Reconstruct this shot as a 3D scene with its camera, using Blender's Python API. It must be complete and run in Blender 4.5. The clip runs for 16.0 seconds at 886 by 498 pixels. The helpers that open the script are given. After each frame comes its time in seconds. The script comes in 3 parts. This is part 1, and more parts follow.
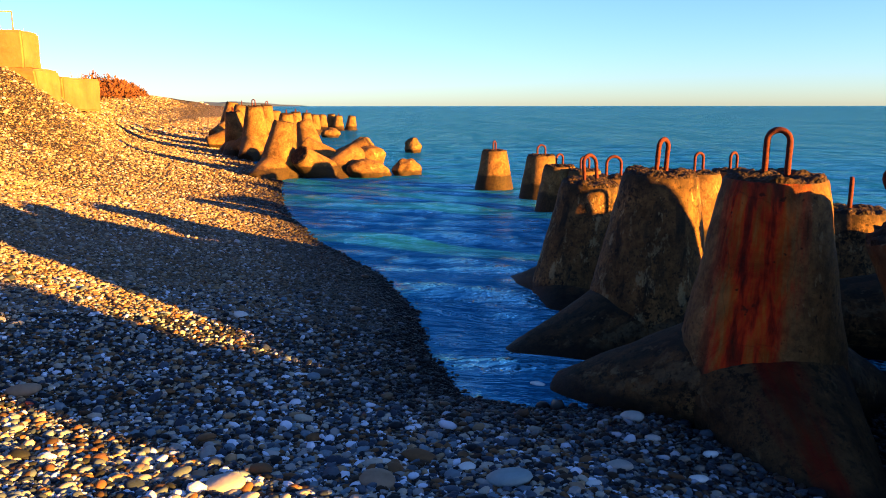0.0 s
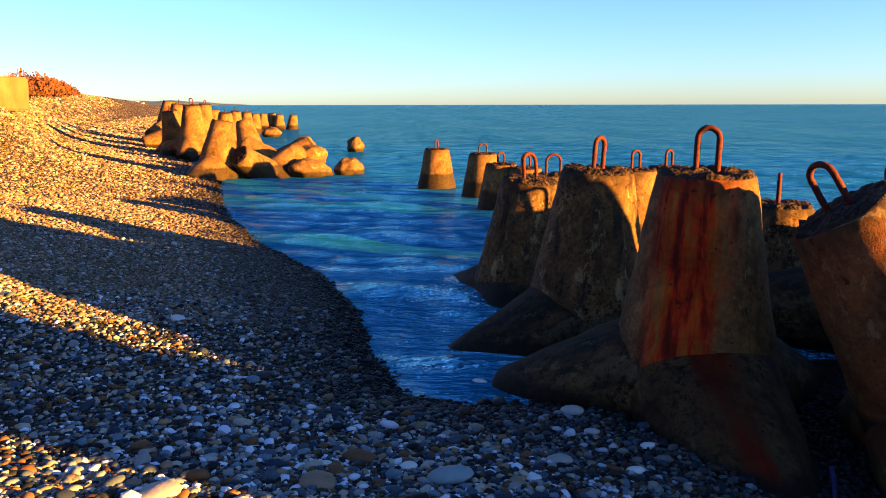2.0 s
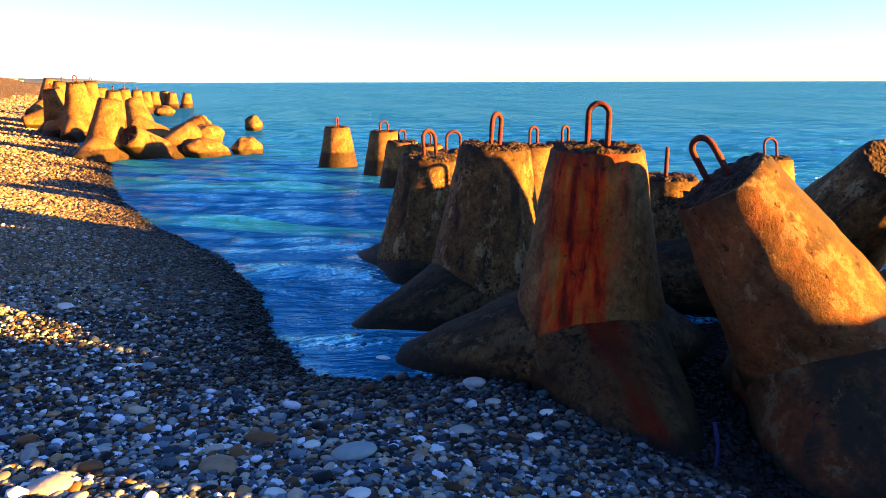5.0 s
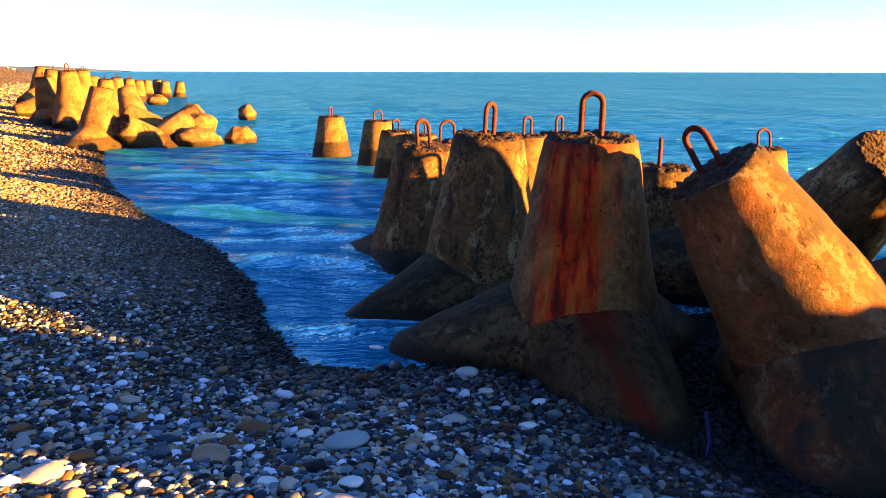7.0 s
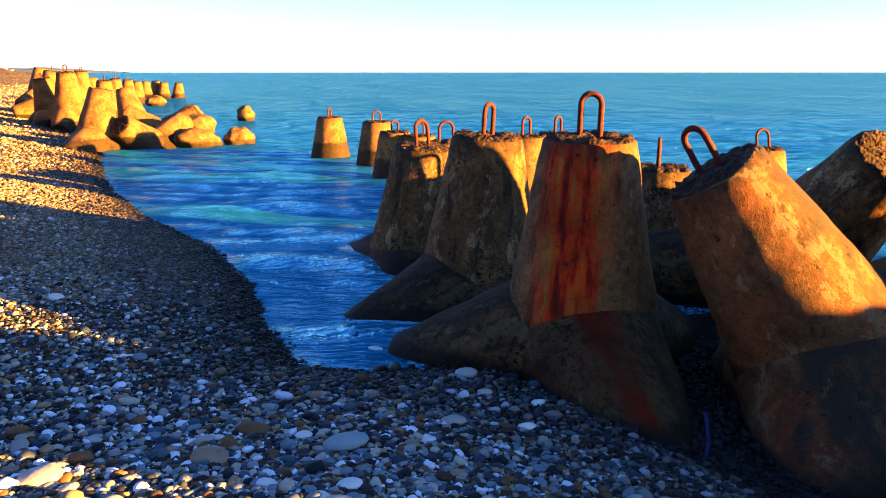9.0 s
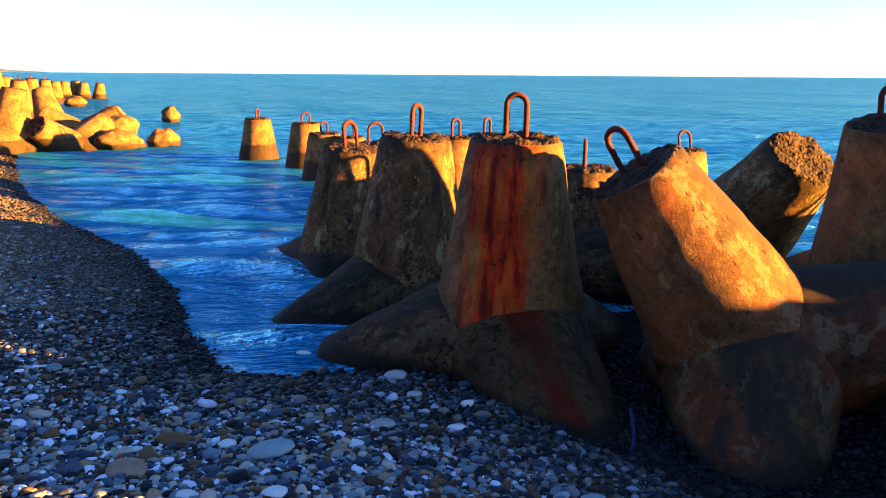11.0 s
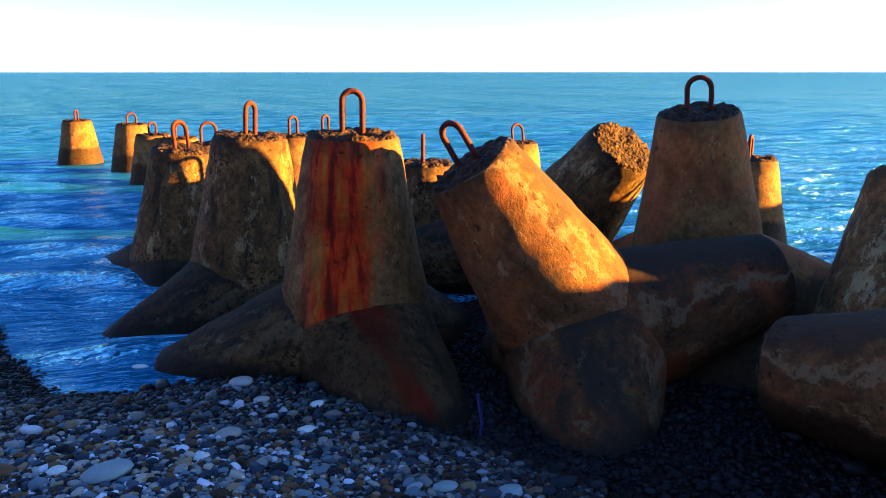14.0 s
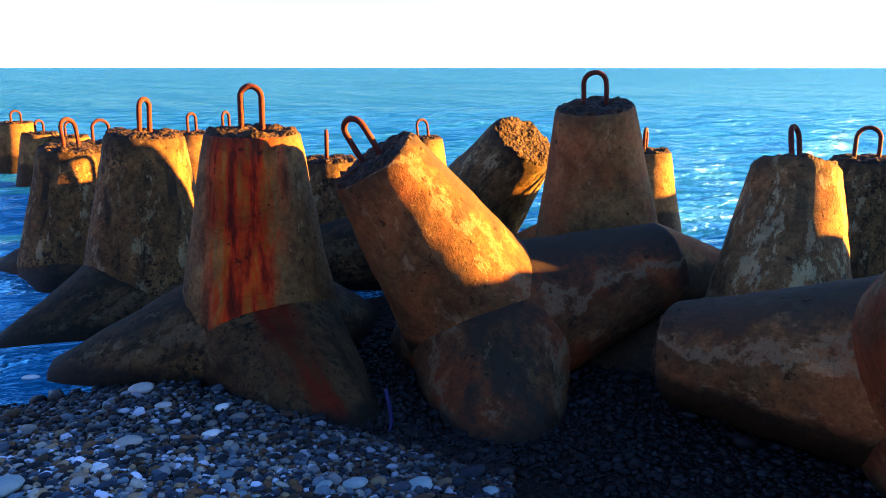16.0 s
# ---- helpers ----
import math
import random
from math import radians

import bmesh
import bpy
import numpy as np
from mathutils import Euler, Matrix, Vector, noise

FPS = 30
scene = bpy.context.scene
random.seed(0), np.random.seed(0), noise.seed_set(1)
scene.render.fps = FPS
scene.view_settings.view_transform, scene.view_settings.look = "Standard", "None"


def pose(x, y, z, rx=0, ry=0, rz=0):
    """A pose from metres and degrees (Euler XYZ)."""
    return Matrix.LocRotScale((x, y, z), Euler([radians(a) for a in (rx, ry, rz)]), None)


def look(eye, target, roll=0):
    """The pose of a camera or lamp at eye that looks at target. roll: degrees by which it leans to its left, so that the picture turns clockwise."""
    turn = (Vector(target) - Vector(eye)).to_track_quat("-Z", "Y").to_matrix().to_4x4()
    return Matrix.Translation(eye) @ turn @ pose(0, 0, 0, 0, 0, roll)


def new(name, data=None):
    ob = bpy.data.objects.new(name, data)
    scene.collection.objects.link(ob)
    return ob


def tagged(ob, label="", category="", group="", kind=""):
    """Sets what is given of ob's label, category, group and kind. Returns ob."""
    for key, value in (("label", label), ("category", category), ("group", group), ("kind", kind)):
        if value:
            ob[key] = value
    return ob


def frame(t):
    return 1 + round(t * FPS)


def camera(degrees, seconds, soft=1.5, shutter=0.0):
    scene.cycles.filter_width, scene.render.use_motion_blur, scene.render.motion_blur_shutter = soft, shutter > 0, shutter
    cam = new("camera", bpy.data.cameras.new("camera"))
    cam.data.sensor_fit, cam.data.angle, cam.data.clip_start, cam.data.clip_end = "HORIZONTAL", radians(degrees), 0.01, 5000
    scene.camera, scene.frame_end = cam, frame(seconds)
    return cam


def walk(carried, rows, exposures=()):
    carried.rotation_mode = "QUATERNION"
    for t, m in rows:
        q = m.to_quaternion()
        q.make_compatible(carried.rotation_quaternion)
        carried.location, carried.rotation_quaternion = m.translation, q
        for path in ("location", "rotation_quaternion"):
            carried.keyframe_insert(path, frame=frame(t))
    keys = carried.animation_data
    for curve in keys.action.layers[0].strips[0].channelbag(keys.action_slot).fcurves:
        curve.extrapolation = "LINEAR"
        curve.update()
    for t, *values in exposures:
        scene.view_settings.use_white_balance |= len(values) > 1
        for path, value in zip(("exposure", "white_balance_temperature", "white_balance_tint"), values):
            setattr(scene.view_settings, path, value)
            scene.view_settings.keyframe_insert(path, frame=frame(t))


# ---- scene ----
cam = camera(59.4, 16.0, 1.0)
# seconds, place, yaw, pitch, roll
ROWS = [
    (0, 0.000, 0.000, 2.000, 0.00, -10.45, -0.03),
    (0.5, 0.006, 0.007, 2.000, -1.38, -10.55, -0.03),
    (1, 0.015, 0.011, 1.997, -2.17, -10.53, -0.17),
    (1.5, 0.020, 0.004, 2.001, -2.97, -10.47, -0.19),
    (2, 0.032, 0.001, 2.000, -4.13, -10.54, -0.08),
    (2.5, 0.040, -0.003, 1.999, -5.98, -10.52, 0.09),
    (3, 0.053, -0.003, 1.998, -7.61, -10.61, 0.21),
    (3.5, 0.057, -0.004, 1.996, -9.07, -10.80, 0.35),
    (4, 0.062, -0.016, 1.998, -10.06, -11.29, -0.02),
    (4.5, 0.061, -0.013, 1.994, -10.81, -11.52, -0.06),
    (5, 0.065, -0.018, 1.993, -11.24, -12.15, -0.13),
    (7.5, 0.070, -0.019, 1.989, -11.72, -12.88, 0.11),
    (8, 0.070, -0.022, 1.991, -11.64, -12.90, 0.00),
    (10.3, 0.080, 0.005, 1.985, -13.05, -12.54, 0.14),
    (10.5, 0.083, 0.006, 1.984, -14.11, -12.54, 0.16),
    (11, 0.115, 0.007, 1.978, -16.77, -12.66, 0.40),
    (11.5, 0.133, 0.006, 1.979, -19.36, -12.60, 0.22),
    (12, 0.134, 0.001, 1.976, -22.12, -12.61, 0.35),
    (12.5, 0.131, -0.004, 1.979, -23.88, -12.42, 0.36),
    (13, 0.135, -0.002, 1.979, -25.35, -12.53, 0.39),
    (13.5, 0.131, -0.005, 1.977, -26.91, -12.68, 0.49),
    (14, 0.137, -0.003, 1.974, -28.35, -12.85, -0.01),
    (14.5, 0.141, -0.010, 1.975, -30.21, -12.92, -0.01),
    (15, 0.144, -0.017, 1.976, -31.85, -12.77, -0.08),
    (15.5, 0.152, -0.016, 1.975, -33.43, -13.08, -0.09),
    (16, 0.156, -0.022, 1.971, -35.18, -13.16, 0.02),
]
EXPOSURES = [(0, 2.4), (2.5, 2.4), (3.5, 2.65), (4.2, 2.85), (5, 3.05), (8, 3.1), (12, 3.2), (15.4, 3.2), (16, 3.48)]
walk(cam, [(t, pose(x, y, z, 0, 0, yaw) @ pose(0, 0, 0, 90 + pitch) @ pose(0, 0, 0, 0, 0, roll))
           for t, x, y, z, yaw, pitch, roll in ROWS], EXPOSURES)

# ---- light ----
SUN_AZ, SUN_EL = 119.0, 5.5  # degrees clockwise from +y, and above the horizon
world = bpy.data.worlds.new("evening_sky")
scene.world = world
world.use_nodes = True
wn = world.node_tree
sky = wn.nodes.new("ShaderNodeTexSky")
sky.sky_type = "NISHITA"
sky.sun_disc = False
sky.sun_elevation, sky.sun_rotation = radians(SUN_EL), radians(SUN_AZ)
sky.air_density, sky.dust_density, sky.ozone_density = 0.75, 0.3, 3.0
tint = wn.nodes.new("ShaderNodeMixRGB")
tint.blend_type = "MULTIPLY"
tint.inputs[0].default_value, tint.inputs[2].default_value = 1.0, (1.0, 0.98, 1.15, 1)
wn.links.new(sky.outputs[0], tint.inputs[1])
wn.links.new(tint.outputs[0], wn.nodes["Background"].inputs[0])
wn.nodes["Background"].inputs[1].default_value = 0.08
lamp = bpy.data.lights.new("sun", "SUN")
lamp.energy, lamp.angle, lamp.color = 11.5, radians(0.6), (1.0, 0.42, 0.055)
sun = new("sun", lamp)
to_sun = Vector((math.sin(radians(SUN_AZ)) * math.cos(radians(SUN_EL)),
                 math.cos(radians(SUN_AZ)) * math.cos(radians(SUN_EL)), math.sin(radians(SUN_EL))))
sun.matrix_world = look(to_sun * 60, (0, 0, 0))


# ---- materials ----
class Nodes:
    """Short hand for a node material."""

    def __init__(self, name):
        self.mat = bpy.data.materials.new(name)
        self.mat.use_nodes = True
        self.tree = self.mat.node_tree
        self.bsdf = self.tree.nodes["Principled BSDF"]

    def add(self, kind, **values):
        node = self.tree.nodes.new("ShaderNode" + kind)
        for key, value in values.items():
            node.inputs[key.replace("_", " ")].default_value = value
        return node

    def link(self, a, b):
        self.tree.links.new(a, b)

    def coords(self, which="Object"):
        return self.add("TexCoord").outputs[which]

    def position(self):
        return self.add("NewGeometry").outputs["Position"]

    def noise(self, vec, scale, detail=4.0, rough=0.55, dist=0.0):
        n = self.add("TexNoise", Scale=scale, Detail=detail, Roughness=rough, Distortion=dist)
        self.link(vec, n.inputs["Vector"])
        return n.outputs["Fac"]

    def ramp(self, fac, stops):
        r = self.add("ValToRGB")
        e = r.color_ramp.elements
        while len(e) < len(stops):
            e.new(0.5)
        for k, (at, col) in zip(e, stops):
            k.position = at
            k.color = (*col, 1) if len(col) == 3 else col
        self.link(fac, r.inputs[0])
        return r.outputs[0]

    def band(self, fac, lo, hi):
        m = self.add("MapRange")
        m.inputs["From Min"].default_value, m.inputs["From Max"].default_value = lo, hi
        self.link(fac, m.inputs["Value"])
        return m.outputs[0]

    def math(self, op, a, b):
        m = self.add("Math")
        m.operation = op
        for k, v in enumerate((a, b)):
            if isinstance(v, (int, float)):
                m.inputs[k].default_value = v
            else:
                self.link(v, m.inputs[k])
        return m.outputs[0]

    def mix(self, fac, a, b, blend="MIX"):
        m = self.add("MixRGB")
        m.blend_type = blend
        for k, v in enumerate((fac, a, b)):
            if isinstance(v, (int, float)):
                m.inputs[k].default_value = v
            elif isinstance(v, tuple):
                m.inputs[k].default_value = (*v, 1)
            else:
                self.link(v, m.inputs[k])
        return m.outputs[0]

    def bump(self, height, strength, distance, normal=None):
        b = self.add("Bump", Strength=strength, Distance=distance)
        self.link(height, b.inputs["Height"])
        if normal is not None:
            self.link(normal, b.inputs["Normal"])
        return b.outputs[0]

    def done(self, colour=None, rough=0.8, normal=None, metallic=0.0, spec=0.4):
        for key, v in (("Base Color", colour), ("Roughness", rough), ("Normal", normal),
                       ("Metallic", metallic), ("Specular IOR Level", spec)):
            if v is None:
                continue
            if isinstance(v, (int, float)):
                self.bsdf.inputs[key].default_value = v
            elif isinstance(v, tuple):
                self.bsdf.inputs[key].default_value = (*v, 1)
            else:
                self.link(v, self.bsdf.inputs[key])
        return self.mat


def concrete(name, rust=None, lichen=0.5, warm=0.0, flake=0.45, tide=0.42, tone=1.0, deep=False, crown=0.0):
    """Weathered cast concrete; rust: the side, in radians round the leg, down which a rust stain has run."""
    n = Nodes(name)
    loc = n.coords()
    at = n.position()
    big = n.noise(loc, 1.7, 5, 0.6)
    fine = n.noise(loc, 24, 6, 0.65)
    pits = n.noise(loc, 60, 3, 0.6)
    col = n.ramp(big, [(0.3, (0.05, 0.029, 0.014)), (0.5, (0.11, 0.066, 0.031)), (0.72, (0.2, 0.128, 0.066))])
    col = n.mix(0.45, col, n.ramp(fine, [(0.3, (0.04, 0.024, 0.012)), (0.6, (0.22, 0.138, 0.07))]))
    # dark lichen and soot patches, streaked along the leg
    st = n.add("Mapping")
    n.link(loc, st.inputs["Vector"])
    st.inputs["Scale"].default_value = (5.5, 5.5, 0.9)
    streak = n.noise(st.outputs[0], 1.6, 6, 0.62, 0.4)
    dark = n.math("MULTIPLY", n.band(streak, 0.62 - 0.1 * lichen, 0.76 - 0.1 * lichen), min(lichen, 0.95))
    col = n.mix(dark, col, (0.023, 0.020, 0.017))
    speck = n.math("MULTIPLY", n.band(n.noise(loc, 11, 9, 0.8), 0.54, 0.59), lichen * 0.9)
    col = n.mix(speck, col, (0.023, 0.020, 0.017))
    # crusts of black lichen, thick in patches
    crust = n.math("MULTIPLY", n.band(n.noise(loc, 23, 7, 0.78), 0.5, 0.54), n.band(n.noise(loc, 1.8, 4, 0.6), 0.46, 0.6))
    col = n.mix(n.math("MULTIPLY", crust, min(1.1 * lichen, 0.95)), col, (0.014, 0.012, 0.010))
    pit = n.math("MULTIPLY", n.band(n.noise(loc, 42, 3, 0.7), 0.61, 0.65), 0.45 + 0.4 * min(lichen, 1.0))
    col = n.mix(pit, col, (0.018, 0.014, 0.011))
    fl = n.add("Mapping")
    n.link(loc, fl.inputs["Vector"])
    fl.inputs["Scale"].default_value = (1, 1, 0.5)
    pale = n.math("MULTIPLY", n.band(n.noise(fl.outputs[0], 7, 8, 0.74), 0.6 - 0.1 * (flake - 0.45), 0.63 - 0.1 * (flake - 0.45)), min(flake, 0.85))
    col = n.mix(pale, col, (0.27, 0.235, 0.165))
    if warm:
        tint = n.math("MULTIPLY", n.band(n.noise(loc, 1.9, 6, 0.65), 0.4, 0.56), warm)
        col = n.mix(tint, col, (0.19, 0.05, 0.018))
    if rust is not None:
        run = n.add("Mapping")
        n.link(loc, run.inputs["Vector"])
        run.inputs["Scale"].default_value = (8.0, 8.0, 0.14)
        band = n.noise(run.outputs[0], 1.0, 4, 0.62)
        sep = n.add("SeparateXYZ")
        n.link(loc, sep.inputs[0])
        # the stain runs down one side of the leg only
        side = n.math("ADD", n.math("MULTIPLY", sep.outputs[0], math.cos(rust)),
                      n.math("MULTIPLY", sep.outputs[1], math.sin(rust)))
        cross = n.math("ABSOLUTE", n.math("ADD", n.math("MULTIPLY", sep.outputs[0], -math.sin(rust)),
                                          n.math("MULTIPLY", sep.outputs[1], math.cos(rust))), 0)
        edge = n.math("ADD", cross, n.math("MULTIPLY", n.math("SUBTRACT", band, 0.5), 0.35))
        where = n.math("MULTIPLY", n.band(edge, 0.16 if deep else 0.28, 0.06 if deep else 0.16), n.band(side, 0.05, 0.15))
        col = n.mix(n.math("MULTIPLY", where, 0.92), col, n.ramp(band, [(0.36, (0.07, 0.005, 0.001)), (0.46, (0.2, 0.014, 0.002)), (0.56, (0.16, 0.03, 0.006)), (0.7, (0.09, 0.045, 0.02))] if deep else [(0.34, (0.025, 0.002, 0.001)), (0.44, (0.13, 0.004, 0.001)), (0.5, (0.32, 0.018, 0.002)), (0.57, (0.27, 0.055, 0.005)), (0.68, (0.24, 0.13, 0.04))]))
    # a dark weathered collar under the broken end
    sepl = n.add("SeparateXYZ")
    n.link(loc, sepl.inputs[0])
    collar = n.math("ADD", sepl.outputs[2], n.math("MULTIPLY", n.math("SUBTRACT", n.noise(st.outputs[0], 2.4, 6, 0.65), 0.5), 0.5))
    col = n.mix(n.math("MULTIPLY", n.band(collar, 1.2, 1.34), 0.45 + 0.4 * lichen), col, (0.027, 0.020, 0.015))
    # broad patches, some bleached and some sooty
    wide = n.noise(loc, 2.6, 7, 0.68, 0.8)
    col = n.mix(1.0, col, n.ramp(wide, [(0.34, (0.5, 0.47, 0.46)), (0.5, (1.0, 1.0, 1.0)), (0.66, (1.5, 1.42, 1.3))]), "MULTIPLY")
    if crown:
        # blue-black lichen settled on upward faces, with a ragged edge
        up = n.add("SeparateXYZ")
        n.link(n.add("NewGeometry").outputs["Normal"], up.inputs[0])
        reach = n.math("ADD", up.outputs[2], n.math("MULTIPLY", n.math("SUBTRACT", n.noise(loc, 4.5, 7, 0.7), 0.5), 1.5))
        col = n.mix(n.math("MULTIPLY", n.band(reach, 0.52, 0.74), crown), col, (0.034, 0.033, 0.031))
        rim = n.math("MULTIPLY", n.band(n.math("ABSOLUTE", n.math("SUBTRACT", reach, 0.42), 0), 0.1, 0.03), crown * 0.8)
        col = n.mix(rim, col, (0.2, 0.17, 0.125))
    # hairline cracks
    crack = n.add("TexVoronoi", Scale=1.7)
    crack.feature = "DISTANCE_TO_EDGE"
    wob = n.add("MixRGB")
    wob.inputs[0].default_value = 0.12
    n.link(loc, wob.inputs[1])
    n.link(n.add("TexNoise", Scale=7.0).outputs["Color"], wob.inputs[2])
    n.link(wob.outputs[0], crack.inputs["Vector"])
    line = n.band(crack.outputs["Distance"], 0.008, 0.0)
    col = n.mix(n.math("MULTIPLY", line, 0.28), col, (0.015, 0.012, 0.009))
    # tide line: damp weed-dark concrete near the water
    sepw = n.add("SeparateXYZ")
    n.link(at, sepw.inputs[0])
    level = n.math("ADD", sepw.outputs[2], n.math("MULTIPLY", n.math("SUBTRACT", n.noise(at, 4.5, 4, 0.6), 0.5), 0.16))
    damp = n.math("MULTIPLY", n.band(level, tide + 0.02, tide - 0.04), 0.94)
    col = n.mix(damp, col, n.ramp(fine, [(0.35, (0.010, 0.008, 0.006)), (0.7, (0.034, 0.024, 0.014))]))
    holes = n.band(n.noise(loc, 17, 3, 0.5), 0.66, 0.72)
    col = n.mix(n.math("MULTIPLY", holes, 0.75), col, (0.012, 0.009, 0.007))
    h = n.math("ADD", n.math("MULTIPLY", fine, 0.35), n.math("MULTIPLY", pits, 0.7))
    h = n.math("ADD", h, n.math("MULTIPLY", n.noise(loc, 150, 3, 0.6), 0.45))
    h = n.math("SUBTRACT", h, n.math("MULTIPLY", pit, 0.5))
    h = n.math("SUBTRACT", h, n.math("MULTIPLY", holes, 0.8))
    h = n.math("ADD", h, n.math("MULTIPLY", pale, 0.35))
    nor = n.bump(h, 0.5, 0.012)
    nor = n.bump(n.noise(loc, 5, 4, 0.5), 0.12, 0.04, nor)
    rough = n.ramp(damp, [(0, (0.85,) * 3), (1, (0.7,) * 3)])
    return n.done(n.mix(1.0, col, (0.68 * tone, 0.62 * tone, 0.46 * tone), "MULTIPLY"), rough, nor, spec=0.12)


def rough_top():
    """The broken, weathered end of a leg."""
    n = Nodes("broken_concrete")
    loc = n.coords()
    a = n.noise(loc, 14, 8, 0.7)
    col = n.ramp(a, [(0.35, (0.006, 0.004, 0.003)), (0.55, (0.028, 0.015, 0.008)), (0.7, (0.09, 0.052, 0.026))])
    v = n.add("TexVoronoi", Scale=34.0)
    n.link(loc, v.inputs["Vector"])
    return n.done(col, 0.9, n.bump(n.math("ADD", a, v.outputs["Distance"]), 1.0, 0.03), spec=0.2)


def rust_metal():
    n = Nodes("rusty_steel")
    loc = n.coords()
    a = n.noise(loc, 40, 6, 0.7)
    col = n.ramp(a, [(0.3, (0.02, 0.003, 0.002)), (0.5, (0.06, 0.008, 0.004)), (0.7, (0.1, 0.016, 0.006))])
    return n.done(col, 0.85, n.bump(n.noise(loc, 90, 5, 0.7), 0.8, 0.006), metallic=0.1, spec=0.3)


STONES = [(0.0, (0.012, 0.016, 0.021)), (0.14, (0.064, 0.092, 0.128)), (0.25, (0.257, 0.263, 0.267)), (0.35, (0.149, 0.079, 0.038)),
          (0.46, (0.026, 0.041, 0.068)), (0.57, (0.394, 0.37, 0.319)), (0.66, (0.145, 0.209, 0.267)), (0.76, (0.047, 0.031, 0.021)),
          (0.86, (0.308, 0.212, 0.128)), (0.92, (0.597, 0.643, 0.743))]


def stone(name, per_object=False, calm=0.0):
    n = Nodes(name)
    if per_object:
        rnd = n.add("ObjectInfo").outputs["Random"]
    else:
        rnd = n.add("NewGeometry").outputs["Random Per Island"]
    at = n.position()
    r = n.add("ValToRGB")
    r.color_ramp.interpolation = "CONSTANT"
    e = r.color_ramp.elements
    while len(e) < len(STONES):
        e.new(0.5)
    for k, (p, c) in zip(e, STONES):
        k.position, k.color = p, (*c, 1)
    n.link(rnd, r.inputs[0])
    col = n.mix(0.35, r.outputs[0], n.ramp(n.noise(at, 55, 5, 0.6), [(0.3, (0.06, 0.06, 0.06)), (0.7, (0.4, 0.38, 0.35))]), "OVERLAY")
    if calm:
        col = n.mix(calm, col, (0.17, 0.12, 0.07))
    # damp shingle by the waterline
    sep = n.add("SeparateXYZ")
    n.link(at, sep.inputs[0])
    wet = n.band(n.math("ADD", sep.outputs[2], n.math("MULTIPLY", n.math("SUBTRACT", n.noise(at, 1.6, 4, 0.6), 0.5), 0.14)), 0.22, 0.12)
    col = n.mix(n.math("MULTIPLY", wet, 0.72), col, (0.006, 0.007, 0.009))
    # lowest stones near black, painting the dark of the gaps between the feet
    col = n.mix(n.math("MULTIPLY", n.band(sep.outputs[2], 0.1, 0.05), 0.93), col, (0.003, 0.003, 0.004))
    rough = n.ramp(wet, [(0, (0.72,) * 3), (1, (0.5,) * 3)])
    return n.done(col, rough, n.bump(n.noise(at, 120, 4, 0.6), 0.25, 0.004), spec=0.1)


def shingle():
    """The sheet of small stones under and beyond the modelled ones."""
    n = Nodes("shingle")
    at = n.position()
    v = n.add("TexVoronoi", Scale=22.0)
    n.link(at, v.inputs["Vector"])
    v2 = n.add("TexVoronoi", Scale=9.0)
    n.link(at, v2.inputs["Vector"])
    sepc = n.add("SeparateColor")
    n.link(v.outputs["Color"], sepc.inputs[0])
    col = n.ramp(sepc.outputs[0], [(p, c) for p, c in STONES])
    sepd = n.add("SeparateColor")
    n.link(v2.outputs["Color"], sepd.inputs[0])
    col = n.mix(0.35, col, n.ramp(sepd.outputs[0], [(0.0, (0.13, 0.12, 0.11)), (1.0, (0.34, 0.31, 0.27))]))
    col = n.mix(1.0, col, (0.88, 0.75, 0.57), "MULTIPLY")
    # shade in the chinks between stones, painted at the cell edges
    col = n.mix(n.math("MULTIPLY", n.band(v.outputs["Distance"], 0.3, 0.6), 0.95), col, (0.02, 0.018, 0.016))
    drift = n.noise(at, 0.5, 5, 0.6)
    col = n.mix(0.3, col, n.ramp(drift, [(0.35, (0.12, 0.11, 0.1)), (0.65, (0.4, 0.36, 0.3))]), "OVERLAY")
    sep = n.add("SeparateXYZ")
    n.link(at, sep.inputs[0])
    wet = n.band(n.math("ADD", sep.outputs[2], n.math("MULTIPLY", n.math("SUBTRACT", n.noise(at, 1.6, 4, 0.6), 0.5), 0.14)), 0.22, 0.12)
    # damp near the water, black enough to paint the gaps' shade as well
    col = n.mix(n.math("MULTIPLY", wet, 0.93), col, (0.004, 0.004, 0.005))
    rough = n.ramp(wet, [(0, (0.8,) * 3), (1, (0.6,) * 3)])
    h = n.math("ADD", n.math("MULTIPLY", v.outputs["Distance"], -1.0), n.math("MULTIPLY", v2.outputs["Distance"], -0.8))
    return n.done(col, rough, n.bump(h, 1.0, 0.1), spec=0.08)


